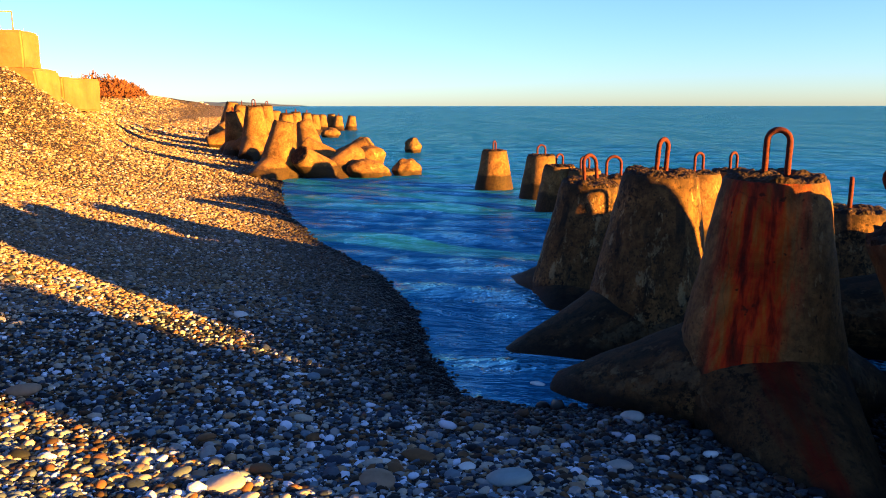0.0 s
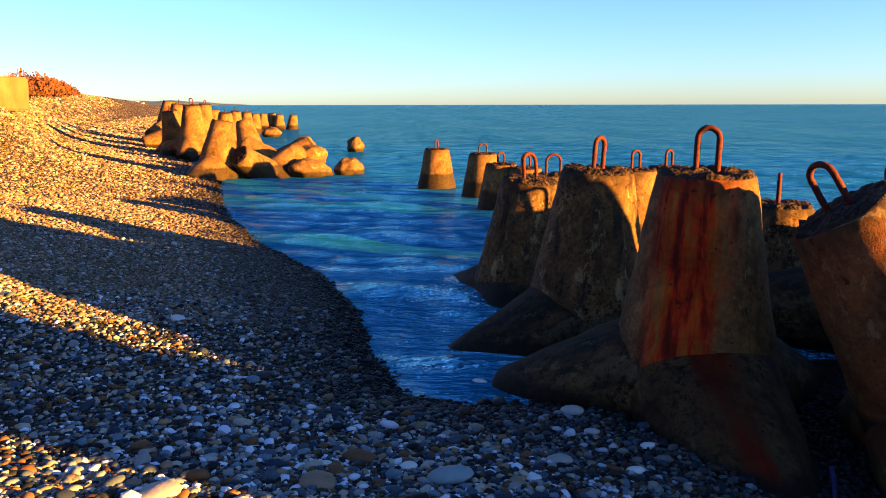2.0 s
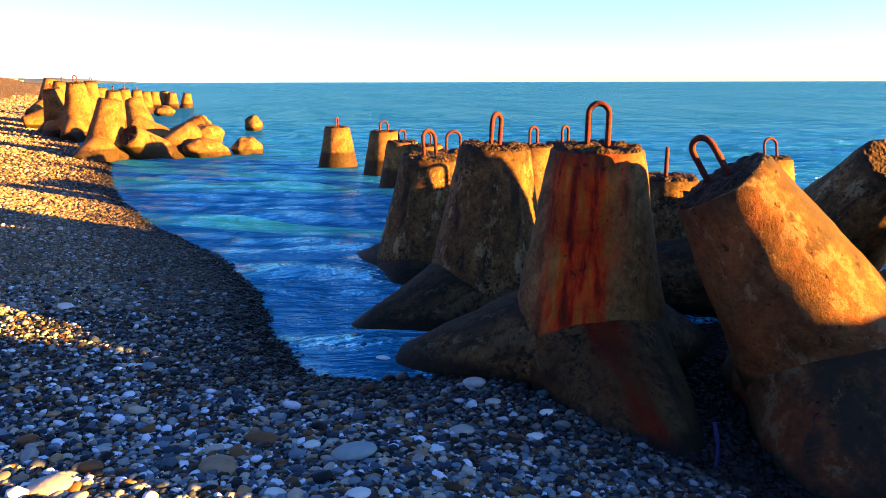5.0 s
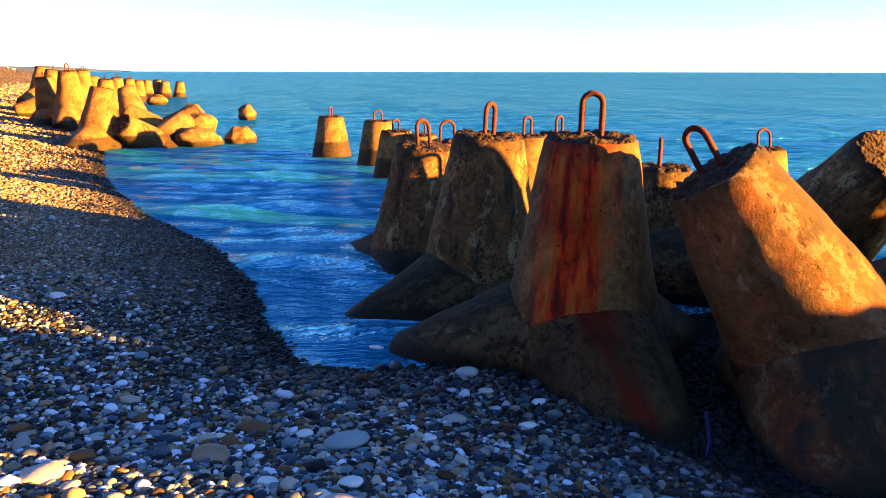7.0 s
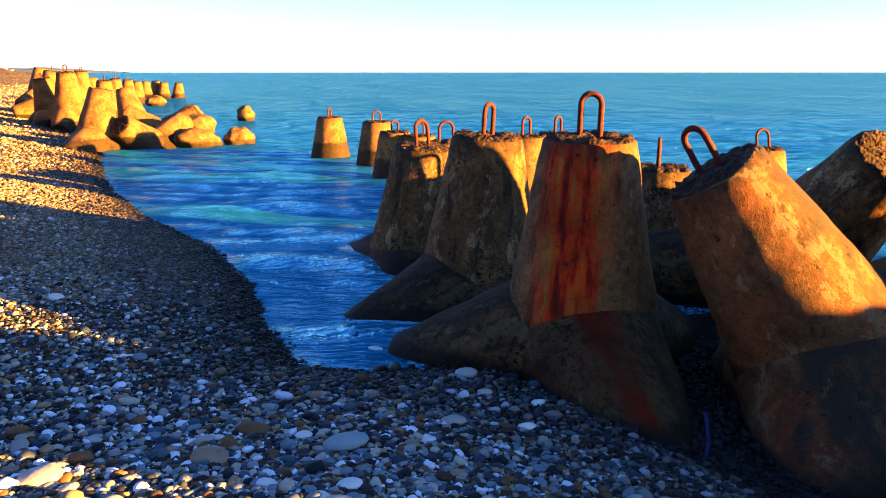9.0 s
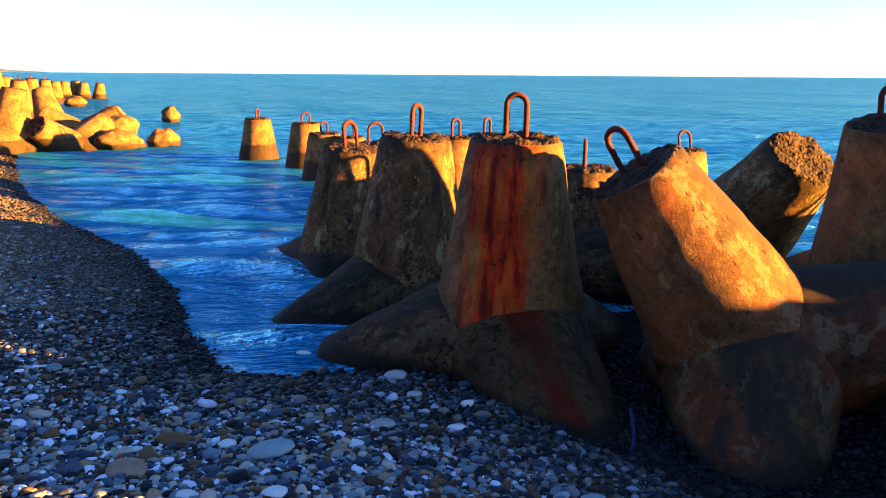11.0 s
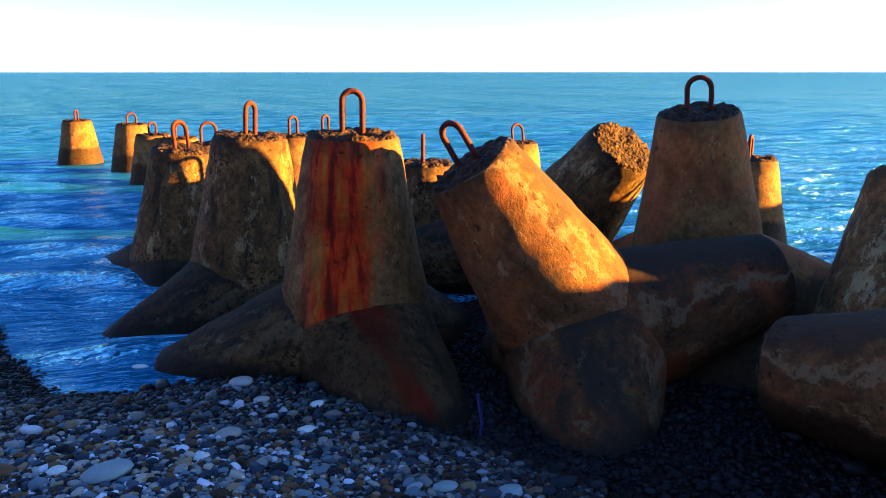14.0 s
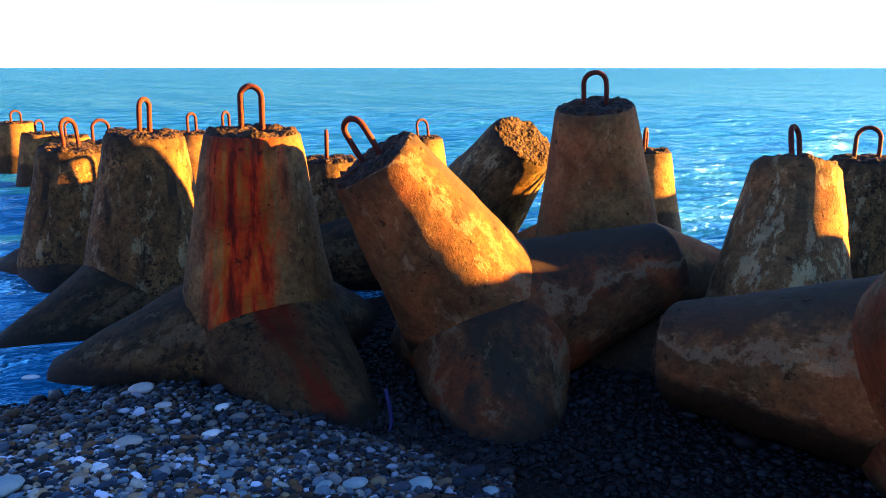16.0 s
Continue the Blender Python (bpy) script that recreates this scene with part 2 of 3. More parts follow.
def sea_water():
    n = Nodes("sea_water")
    at = n.position()

    def waves(scale, sx, sy, detail, dist):
        m = n.add("Mapping")
        n.link(at, m.inputs["Vector"])
        m.inputs["Scale"].default_value = (sx, sy, 1)
        m.inputs["Rotation"].default_value = (0, 0, radians(14))
        return n.noise(m.outputs[0], scale, detail, 0.6, dist)

    h = n.math("ADD", n.math("MULTIPLY", waves(0.5, 0.8, 1.7, 5, 0.5), 4.0), n.math("MULTIPLY", waves(1.7, 0.75, 1.6, 4, 0.5), 2.6))
    h = n.math("ADD", h, n.math("MULTIPLY", waves(4.2, 0.7, 1.5, 3, 0.4), 1.5))
    h = n.math("ADD", h, n.math("MULTIPLY", waves(9.0, 0.7, 1.4, 2, 0.3), 0.55))
    h = n.math("ADD", h, n.math("MULTIPLY", waves(0.13, 0.7, 1.8, 5, 0.4), 11.0))
    h = n.math("ADD", h, n.math("MULTIPLY", waves(0.035, 0.6, 1.8, 5, 0.3), 26.0))
    nor = n.bump(h, 1.0, 0.2)
    patch = n.noise(at, 0.05, 4, 0.6)
    body = n.add("BsdfDiffuse")
    n.link(n.ramp(patch, [(0.35, (0.006, 0.098, 0.19)), (0.65, (0.007, 0.118, 0.225))]), body.inputs["Color"])
    gloss = n.add("BsdfGlossy", Roughness=0.06)

    def ripple_shine(scale, sx, sy):
        m = n.add("Mapping")
        n.link(at, m.inputs["Vector"])
        m.inputs["Scale"].default_value = (sx, sy, 1)
        return n.noise(m.outputs[0], scale, 3, 0.6)

    # bright and dark ripple reflections painted into the gloss colour as wind streaks
    shine = n.math("ADD", n.math("MULTIPLY", ripple_shine(0.9, 0.8, 0.16), 0.55), n.math("MULTIPLY", ripple_shine(0.25, 0.7, 0.12), 0.45))
    shine = n.math("ADD", n.math("MULTIPLY", shine, 0.5), n.math("MULTIPLY", ripple_shine(3.2, 0.7, 0.45), 0.5))
    n.link(n.ramp(shine, [(0.42, (0.08, 0.36, 0.60)), (0.5, (0.30, 0.74, 1.0)), (0.58, (0.52, 0.88, 1.0))]), gloss.inputs["Color"])
    fres = n.add("Fresnel", IOR=3.0)
    for node in (gloss, fres):
        n.link(nor, node.inputs["Normal"])
    mix = n.add("MixShader")
    n.link(fres.outputs[0], mix.inputs[0])
    n.link(body.outputs[0], mix.inputs[1])
    n.link(gloss.outputs[0], mix.inputs[2])
    n.link(mix.outputs[0], n.tree.nodes["Material Output"].inputs["Surface"])
    return n.mat


def plain(name, a, b, scale, rough=0.85, bump=0.02):
    n = Nodes(name)
    loc = n.coords()
    f = n.noise(loc, scale, 6, 0.62)
    return n.done(n.ramp(f, [(0.35, a), (0.65, b)]), rough, n.bump(n.noise(loc, scale * 6, 5, 0.6), 0.6, bump), spec=0.25)


CONCRETE = concrete("weathered_concrete", lichen=0.15, tide=0.36, tone=1.35)
CONCRETE_DARK = concrete("lichen_concrete", lichen=0.95, flake=0.75, tone=1.15, tide=0.14)
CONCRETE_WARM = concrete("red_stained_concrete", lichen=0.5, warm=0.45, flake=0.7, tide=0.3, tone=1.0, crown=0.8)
CONCRETE_TAN = concrete("tan_stained_concrete", lichen=0.3, warm=0.55, tone=1.4)
CONCRETE_FLAKY = concrete("flaking_concrete", lichen=0.7, warm=0.3, flake=1.1, tone=1.4)
CONCRETE_RUST = concrete("rust_streaked_concrete", rust=radians(85), lichen=0.3, tone=1.25)
# lower legs: own lichen and rust, plus a darker tone that paints their shade
CONCRETE_RUST_LOW = concrete("shaded_rust_run_concrete", rust=radians(-45), lichen=0.8, tide=0.1, tone=0.5, deep=True)
CONCRETE_LOW = concrete("shade_darkened_concrete", lichen=1.3, flake=0.7, tide=0.12, tone=0.66, crown=0.6)
CONCRETE_WARM_LOW = concrete("shaded_red_concrete", lichen=0.9, warm=0.85, flake=0.7, tide=0.06, tone=0.72, crown=0.9)
BROKEN = rough_top()
RUST = rust_metal()
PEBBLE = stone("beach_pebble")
PEBBLE_FAR = stone("distant_pebble", calm=0.55)
PEBBLE_ONE = stone("single_pebble", True)
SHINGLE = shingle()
WATER = sea_water()
BLOCK = plain("sea_wall_concrete", (0.13, 0.064, 0.025), (0.22, 0.112, 0.045), 1.2)
ROCK = concrete("sea_rock", lichen=0.6, flake=0.5, tide=0.16, tone=1.4)
SHRUB = plain("dry_shrub", (0.05, 0.017, 0.008), (0.11, 0.042, 0.016), 9)
TWIG = plain("dry_twig", (0.10, 0.08, 0.06), (0.2, 0.16, 0.12), 20)
# blue-grey with the haze of distance put into the colour
HILL = plain("far_hill", (0.05, 0.09, 0.13), (0.08, 0.12, 0.17), 0.01)
BLUE_BAND = plain("dark_blue", (0.004, 0.005, 0.05), (0.006, 0.008, 0.07), 6, 0.6)
WHITE = plain("white_render", (0.7, 0.7, 0.7), (0.8, 0.8, 0.8), 0.2)


# ---- mesh helpers ----
def mesh_of(name, verts, faces, mats, smooth=True, slots=None):
    me = bpy.data.meshes.new(name)
    me.from_pydata([tuple(v) for v in verts], [], faces)
    for m in mats:
        me.materials.append(m)
    if slots is not None:
        me.polygons.foreach_set("material_index", slots)
    if smooth:
        me.polygons.foreach_set("use_smooth", [True] * len(me.polygons))
    me.update()
    return me


def part(name, me, parent, label="", at=None):
    ob = new(name, me)
    ob.parent = parent
    if at is not None:
        ob.matrix_basis = at
    if label:
        tagged(ob, label)
    return ob


def revolve(name, rings, seg, mats, rough=0.0, seed=0, cap_slot=None, cap_from=None, cap_rough=0.0):
    """A solid turned round z: rings of (radius, z), closed at both ends, roughened by noise."""
    verts, faces, slots = [], [], []
    off = Vector((seed * 7.3, seed * 3.1, seed * 5.7))
    for k, (r, z) in enumerate(rings):
        amount = cap_rough if cap_from is not None and k >= cap_from else rough
        for s in range(seg):
            a = 2 * math.pi * s / seg
            p = Vector((r * math.cos(a), r * math.sin(a), z))
            if cap_from is not None and k >= cap_from:
                d = noise.fractal(p * 9.0 + off, 0.7, 2.1, 3) * amount * 0.9 + noise.noise(p * 31 + off) * amount * 0.6
            else:
                d = noise.fractal(p * 3.0 + off, 0.8, 2.1, 3) * amount * 1.6 + noise.noise(p * 16 + off) * amount * 0.7
            out = Vector((math.cos(a), math.sin(a), 0)) if cap_from is None or k < cap_from else Vector((0.35 * math.cos(a), 0.35 * math.sin(a), 1))
            verts.append(p + out * d)
    for k in range(len(rings) - 1):
        for s in range(seg):
            t = (s + 1) % seg
            faces.append((k * seg + s, k * seg + t, (k + 1) * seg + t, (k + 1) * seg + s))
            slots.append(cap_slot if cap_from is not None and k >= cap_from - 1 and cap_slot else 0)
    faces.append(tuple(range(seg))[::-1])
    slots.append(0)
    faces.append(tuple((len(rings) - 1) * seg + s for s in range(seg)))
    slots.append(cap_slot or 0)
    return mesh_of(name, verts, faces, mats, True, slots)


# ---- tetrapods ----
LEG, TIP_R, ROOT_R = 1.38, 0.295, 0.555


def leg_mesh(mats, seed, broken):
    rings = [(ROOT_R + (TIP_R - ROOT_R) * s / LEG, s) for s in np.linspace(0, LEG - 0.035, 26)]
    n = len(rings)
    rings += [(TIP_R - 0.004, LEG - 0.022), (TIP_R - 0.014, LEG - 0.008), (TIP_R - 0.034, LEG)]
    rings += [(TIP_R * f, LEG + 0.002) for f in (0.78, 0.64, 0.5, 0.36, 0.22, 0.1)]
    return revolve("leg", rings, 56, mats, 0.006, seed, 1 if broken else None, n + 1 if broken else None, 0.03 if broken else 0.0)


def loop_mesh(height=0.25, width=0.115, rod=0.017, lean=0.0, seed=0):
    """A bent steel rod: two shanks sunk in the concrete and a round head."""
    path = [Vector((-width / 2, 0, -0.06)), Vector((-width / 2, 0, 0.05))]
    r = width / 2
    path += [Vector((-width / 2, 0, z)) for z in np.linspace(0.08, height - r, 4)]
    path += [Vector((-r * math.cos(a), 0, height - r + r * math.sin(a))) for a in np.linspace(0.25, math.pi - 0.25, 9)]
    path += [Vector((width / 2, 0, z)) for z in np.linspace(height - r, 0.08, 4)]
    path += [Vector((width / 2, 0, 0.05)), Vector((width / 2, 0, -0.06))]
    path = [p + Vector((0, lean * max(p.z, 0), 0)) for p in path]
    verts, faces, seg = [], [], 10
    for k, p in enumerate(path):
        d = (path[min(k + 1, len(path) - 1)] - path[max(k - 1, 0)]).normalized()
        u = Vector((0, 1, 0))
        v = d.cross(u).normalized()
        u = v.cross(d)
        for s in range(seg):
            a = 2 * math.pi * s / seg
            q = rod * (1 + 0.16 * noise.noise(p * 22 + Vector((s, seed, k * 0.3))))
            verts.append(p + (u * math.cos(a) + v * math.sin(a)) * q)
    for k in range(len(path) - 1):
        for s in range(seg):
            t = (s + 1) % seg
            faces.append((k * seg + s, k * seg + t, (k + 1) * seg + t, (k + 1) * seg + s))
    faces += [tuple(range(seg))[::-1], tuple((len(path) - 1) * seg + s for s in range(seg))]
    return mesh_of("lifting_loop", verts, faces, [RUST])


LEG_TURNS = [Matrix.Identity(4)] + [
    Vector((0, 0, 1)).rotation_difference(Vector((math.cos(a) * math.sqrt(8 / 9), math.sin(a) * math.sqrt(8 / 9), -1 / 3))).to_matrix().to_4x4()
    for a in (0, 2 * math.pi / 3, -2 * math.pi / 3)]
LEG_SETS = {}


def leg_set(mats_key):
    if mats_key not in LEG_SETS:
        body = {"plain": CONCRETE, "dark": CONCRETE_DARK, "warm": CONCRETE_WARM, "flaky": CONCRETE_FLAKY, "tan": CONCRETE_TAN, "rust": CONCRETE_RUST}[mats_key]
        # lower legs take the copies with shade put into the colour
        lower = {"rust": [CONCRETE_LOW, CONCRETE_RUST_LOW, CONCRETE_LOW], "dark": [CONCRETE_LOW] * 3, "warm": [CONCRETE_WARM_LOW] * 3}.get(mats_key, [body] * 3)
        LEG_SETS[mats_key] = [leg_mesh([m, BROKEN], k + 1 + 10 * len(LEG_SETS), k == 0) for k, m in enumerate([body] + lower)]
    return LEG_SETS[mats_key]


LOOPS = {}


def tetrapod(place, turn, look_of, label, loop=None, group="concrete tetrapods along the shore"):
    """Four tapered concrete legs, and a steel lifting loop: its turn about the leg, height, width and lean."""
    base = new("concrete_tetrapod")
    base.matrix_basis = pose(*place, *turn)
    tagged(base, label, "tetrapod", group)
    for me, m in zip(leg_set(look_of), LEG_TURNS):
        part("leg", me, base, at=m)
    if loop:
        spin, height, width, lean = loop
        key = (height, width, lean)
        if key not in LOOPS:
            LOOPS[key] = loop_mesh(height, width, 0.0195, lean, len(LOOPS))
        part("lifting_loop", LOOPS[key], base, "rusted bent steel lifting loop", pose(0, 0, LEG - 0.01, 0, 0, spin))
    return base


# ---- ground, sea ----
SHORE = np.array([(-1420, 4900), (-290, 1000), (-110, 400), (-40.5, 150), (-14.5, 50), (-4.3, 20.8), (-3.5, 17.1), (-2.87, 14.4), (-1.8, 11.4), (-0.65, 9.0),
                  (-0.28, 7.5), (-0.09, 6.2), (0.18, 5.18), (0.6, 4.98), (0.95, 4.96), (1.5, 4.9), (1.9, 4.3), (2.15, 3.6), (2.4, 3.0), (2.65, 2.3),
                  (2.9, 1.3), (3.05, 0), (3.6, -6), (9, -40), (80, -400), (300, -1000)])


def inland(x, y):
    """Signed distance from the waterline, positive on the beach."""
    x, y = np.asarray(x, float), np.asarray(y, float)
    best = np.full(x.shape, 1e9)
    for (ax, ay), (bx, by) in zip(SHORE[:-1], SHORE[1:]):
        ex, ey = bx - ax, by - ay
        t = np.clip(((x - ax) * ex + (y - ay) * ey) / (ex * ex + ey * ey), 0, 1)
        best = np.minimum(best, np.hypot(x - ax - t * ex, y - ay - t * ey))
    side = np.interp(y, SHORE[::-1, 1], SHORE[::-1, 0]) - x
    return np.where(side > 0, best, -best)


PROFILE = np.array([(-3000, -6), (-60, -3), (-14, -1.5), (-5, -1.0), (-1.5, -0.6), (-0.5, -0.22), (0, 0.0), (0.35, 0.09), (1.0, 0.17), (2.0, 0.3), (3.0, 0.45),
                    (4.0, 0.64), (5.5, 1.3), (6.6, 2.0), (7.6, 2.5), (9.0, 2.9), (11, 3.2), (13, 3.4), (30, 3.6), (3000, 8)])


def soft_noise(x, y):
    return (np.sin(x * 1.3 + 0.7 * np.sin(y * 0.9)) * np.sin(y * 1.1 + 0.6 * np.sin(x * 0.8)) * 0.5
            + np.sin(x * 3.7 + 1.3 * np.sin(y * 2.1) + 1) * np.sin(y * 3.1 + x * 0.6) * 0.22)


def gap_bed(x, y, d):
    """1 over the gaps between the nearest tetrapods, 0 elsewhere; d: distance inland."""
    return np.clip((x - 1.75) / 0.3, 0, 1) * np.clip((6.2 - y) / 0.5, 0, 1) * np.clip((d + 3.6) / 0.5, 0, 1)


def ground_z(x, y):
    d = inland(x, y)
    z = (np.interp(d - 0.25, PROFILE[:, 0], PROFILE[:, 1]) + np.interp(d, PROFILE[:, 0], PROFILE[:, 1]) * 2 + np.interp(d + 0.25, PROFILE[:, 0], PROFILE[:, 1])) / 4
    far = np.clip((y - 24) / 40, 0, 1)
    z = np.where(z > 0, z * (1 + 0.1 * far * far * (3 - 2 * far)), z)
    # shingle banked up against the old sea wall
    z = z + np.exp(-((x + 11.2 + 0.36 * (y - 21.2)) / 1.6) ** 2) * np.clip((y - 17) / 3, 0, 1) * np.interp(y, (24, 36, 46), (0.95, 0.45, 0.0))
    # a low bed added between the nearest feet, for stones blackened as shade
    bed = gap_bed(x, y, d)
    z = np.where((bed > 0) & (z < 0.0), z + (0.006 * soft_noise(x * 2, y * 2) - z) * bed, z)
    return z + 0.045 * soft_noise(x, y) * np.clip(d / 1.5, 0, 1)


def sheet(name, xs, ys, zfun, mat):
    X, Y = np.meshgrid(xs, ys)
    Z = zfun(X, Y)
    nx, ny = len(xs), len(ys)
    i = (np.arange(ny - 1)[:, None] * nx + np.arange(nx - 1)[None, :]).ravel()
    quads = np.stack([i, i + 1, i + nx + 1, i + nx], 1)
    me = bpy.data.meshes.new(name)
    me.from_pydata(np.stack([X.ravel(), Y.ravel(), Z.ravel()], 1).tolist(), [], quads.tolist())
    me.materials.append(mat)
    me.polygons.foreach_set("use_smooth", [True] * len(me.polygons))
    me.update()
    return new(name, me)


def lines(fine_lo, fine_hi, step, out_lo, out_hi):
    mid = list(np.arange(fine_lo, fine_hi + 1e-6, step))
    s, v = step, fine_lo
    low = []
    while v > out_lo:
        s *= 1.07
        v -= s
        low.append(v)
    s, v = step, mid[-1]
    high = []
    while v < out_hi:
        s *= 1.07
        v += s
        high.append(v)
    return np.array(low[::-1] + mid + high)


beach = sheet("ground", lines(-9, 4.2, 0.06, -4000, 4000), lines(-2, 14, 0.06, -4000, 4800), ground_z, SHINGLE)
tagged(beach, "steep grey-brown shingle beach sloping into the sea", "beach", kind="structure")


def swell(x, y):
    """Small wind waves near the shore, dying out into the distance where the material carries them on."""
    pick = np.random.default_rng(11)
    fade = np.clip(1 - (np.hypot(x, y) - 22) / 30, 0, 1) * np.clip((0.15 - inland(x, y)) / 0.8, 0.15, 1)
    z = np.zeros(np.shape(x))
    for k in range(16):
        length = 0.42 * 1.17 ** k
        turn = pick.normal(0.25, 0.42)
        ph = pick.uniform(0, 6.28)
        warp = 0.9 * np.sin(x * 0.45 / length * 0.7 + ph) + 0.6 * np.sin(y * 0.31 + x * 0.23 + 2 * ph)
        z += 0.0125 * length ** 0.75 * np.sin(2 * np.pi / length * (x * np.sin(turn) + y * np.cos(turn)) + ph + warp)
    return fade * z * 0.5 - 0.09 * gap_bed(x, y, inland(x, y))


sea = sheet("water", lines(-5, 11, 0.075, -4500, 4500), lines(1.5, 25, 0.075, -4500, 4900), swell, WATER)
tagged(sea, "calm deep blue sea with small ripples", "sea", kind="structure")


# ---- tetrapods, one by one ----
def loop_at(turn, facing, height=0.25, width=0.12, lean=0.0):
    return (facing - turn[2], height, width, lean)


GREY = "weathered grey-tan concrete tetrapod standing in shallow water"
def stand(place, turn, surface, label, loop):
    """A tetrapod; loop: the way its lifting loop faces, its height, width and lean."""
    return tetrapod(place, turn, surface, label, loop_at(turn, *loop) if loop else None)


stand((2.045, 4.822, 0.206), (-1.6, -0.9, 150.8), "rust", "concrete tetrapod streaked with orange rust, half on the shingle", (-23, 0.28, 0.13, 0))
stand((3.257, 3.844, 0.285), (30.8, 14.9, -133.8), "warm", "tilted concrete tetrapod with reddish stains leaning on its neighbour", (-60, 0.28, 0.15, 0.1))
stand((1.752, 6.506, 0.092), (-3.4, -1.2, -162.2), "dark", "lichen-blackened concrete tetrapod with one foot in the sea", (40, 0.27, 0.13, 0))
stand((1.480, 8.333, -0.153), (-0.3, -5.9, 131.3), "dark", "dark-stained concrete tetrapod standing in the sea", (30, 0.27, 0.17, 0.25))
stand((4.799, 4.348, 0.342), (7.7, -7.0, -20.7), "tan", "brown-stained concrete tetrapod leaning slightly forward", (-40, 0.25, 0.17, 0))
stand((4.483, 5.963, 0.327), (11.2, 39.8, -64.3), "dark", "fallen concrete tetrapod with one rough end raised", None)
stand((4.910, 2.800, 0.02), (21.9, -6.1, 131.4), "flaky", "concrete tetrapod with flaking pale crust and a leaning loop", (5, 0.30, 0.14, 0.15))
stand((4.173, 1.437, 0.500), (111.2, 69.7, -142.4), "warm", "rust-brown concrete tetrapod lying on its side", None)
stand((1.256, 19.06, -0.44), (0, 0, -107.9), "plain", GREY, (60, 0.22, 0.14, 0))
stand((2.142, 17.014, -0.43), (0, 0, -50.6), "plain", GREY, (10, 0.22, 0.18, 0))
stand((2.256, 15.069, -0.511), (0, 0, 6.7), "plain", GREY, (30, 0.22, 0.16, 0))
stand((7.368, 6.091, -0.348), (0, 0, 35.0), "plain", GREY, (30, 0.25, 0.14, 0))
stand((7.072, 10.334, -0.486), (0, 0, 71.3), "plain", GREY, (0, 0.28, 0.2, 0.2))
stand((3.59, 6.81, -0.27), (0, 0, 78.4), "dark", GREY, (62, 0.27, 0.12, 0))
stand((7.3, 3.5, -0.2), (0, 0, 60.4), "dark", GREY, (-50, 0.28, 0.2, 0))
stand((3.588, 10.919, -0.29), (0, 0, 39.1), "plain", GREY, (20, 0.27, 0.14, 0))
stand((2.350, 10.704, -0.334), (0, 0, 52.2), "plain", GREY, (0, 0.28, 0.2, 0))
stand((2.680, 14.711, -0.563), (0, 0, 9.4), "plain", GREY, (0, 0.25, 0.16, 0))
stand((4.182, 11.211, -0.283), (0, 0, 33.4), "plain", GREY, (30, 0.25, 0.14, 0))
stand((-4.65, 21.9, 0.20), (-6, -9, -104.5), "plain", "sunlit tan concrete tetrapod standing at the water's edge", None)
# the row carried on beyond the view, unseen and heaped up to cast shade
stand((6.56, 0.48, 0.3), (4, 3, 0), "dark", "unseen concrete tetrapod placed along the shore to cast shade", (20, 0.28, 0.14, 0))
stand((7.9, 0.7, -0.13), (4, 6, 10), "dark", "unseen concrete tetrapod at the foot of a shade-casting pile", None)
stand((9.6, 1.5, -0.4), (-5, 4, 40), "dark", "unseen concrete tetrapod at the foot of a shade-casting pile", None)
stand((8.80, 1.45, 1.0), (4, 3, 60), "dark", "unseen concrete tetrapod heaped on others to cast shade", (0, 0.28, 0.14, 0))
stand((10.9, 2.0, -0.3), (3, -5, 20), "dark", "unseen concrete tetrapod at the foot of a shade-casting pile", None)
stand((12.4, 2.8, -0.3), (-4, 3, 75), "dark", "unseen concrete tetrapod at the foot of a shade-casting pile", None)
stand((9.75, 1.3, 1.1), (4, 3, 0), "dark", "unseen concrete tetrapod heaped on others to cast shade", (0, 0.28, 0.14, 0))

# the further group on the beach: across, ahead, height of the top, turn
def far_off(x, y, top, turn, has_loop):
    tetrapod((x, y, top - LEG), turn, "plain", "sunlit tan concrete tetrapod in a distant row", (x * 37.0, 0.2, 0.1, 0.0) if has_loop else None)


tetrapod((-7.097, 29.762, 0.62), (-4.6, -3.1, 145.1), "plain", "sunlit tan concrete tetrapod cracked across its raised leg", (20.0, 0.25, 0.13, 0.0))
far_off(-8.04, 30.9, 1.79, (4, -8, 20), 1)
far_off(-9.05, 34.8, 2.04, (6, 4, 80), 1)
far_off(-11.0, 40.5, 2.19, (-4, 8, 10), 0)
far_off(-4.85, 29.0, 1.5, (-22, 2, 45), 0)
far_off(-9.26, 40.94, 2.05, (5, 5, 10), 1)
far_off(-10.05, 46.91, 1.71, (0, 8, 70), 0)
far_off(-7.45, 37.23, 1.65, (6, 0, 30), 1)
far_off(-9.17, 49.12, 1.63, (0, -6, 100), 1)
far_off(-9.42, 54.16, 1.52, (4, 0, 50), 1)
far_off(-9.4, 57.21, 1.38, (0, 5, 15), 0)
far_off(-9.74, 63.23, 1.31, (0, 14, 85), 0)
far_off(-9.2, 65.26, 1.33, (4, -4, 35), 0)
far_off(-8.6, 64.36, 1.21, (0, 5, 65), 1)
far_off(-7.7, 65.45, 1.19, (5, 5, 25), 0)
LYING = [(-3.25, 22.34, -0.12, (0.0, -54.7, 50.9)), (-3.58, 26.23, -0.05, (0.0, -54.7, -179.1))]
for x, y, z, turn in LYING:
    tetrapod((x, y, z), turn, "plain", "toppled sunlit concrete tetrapod half in the water")


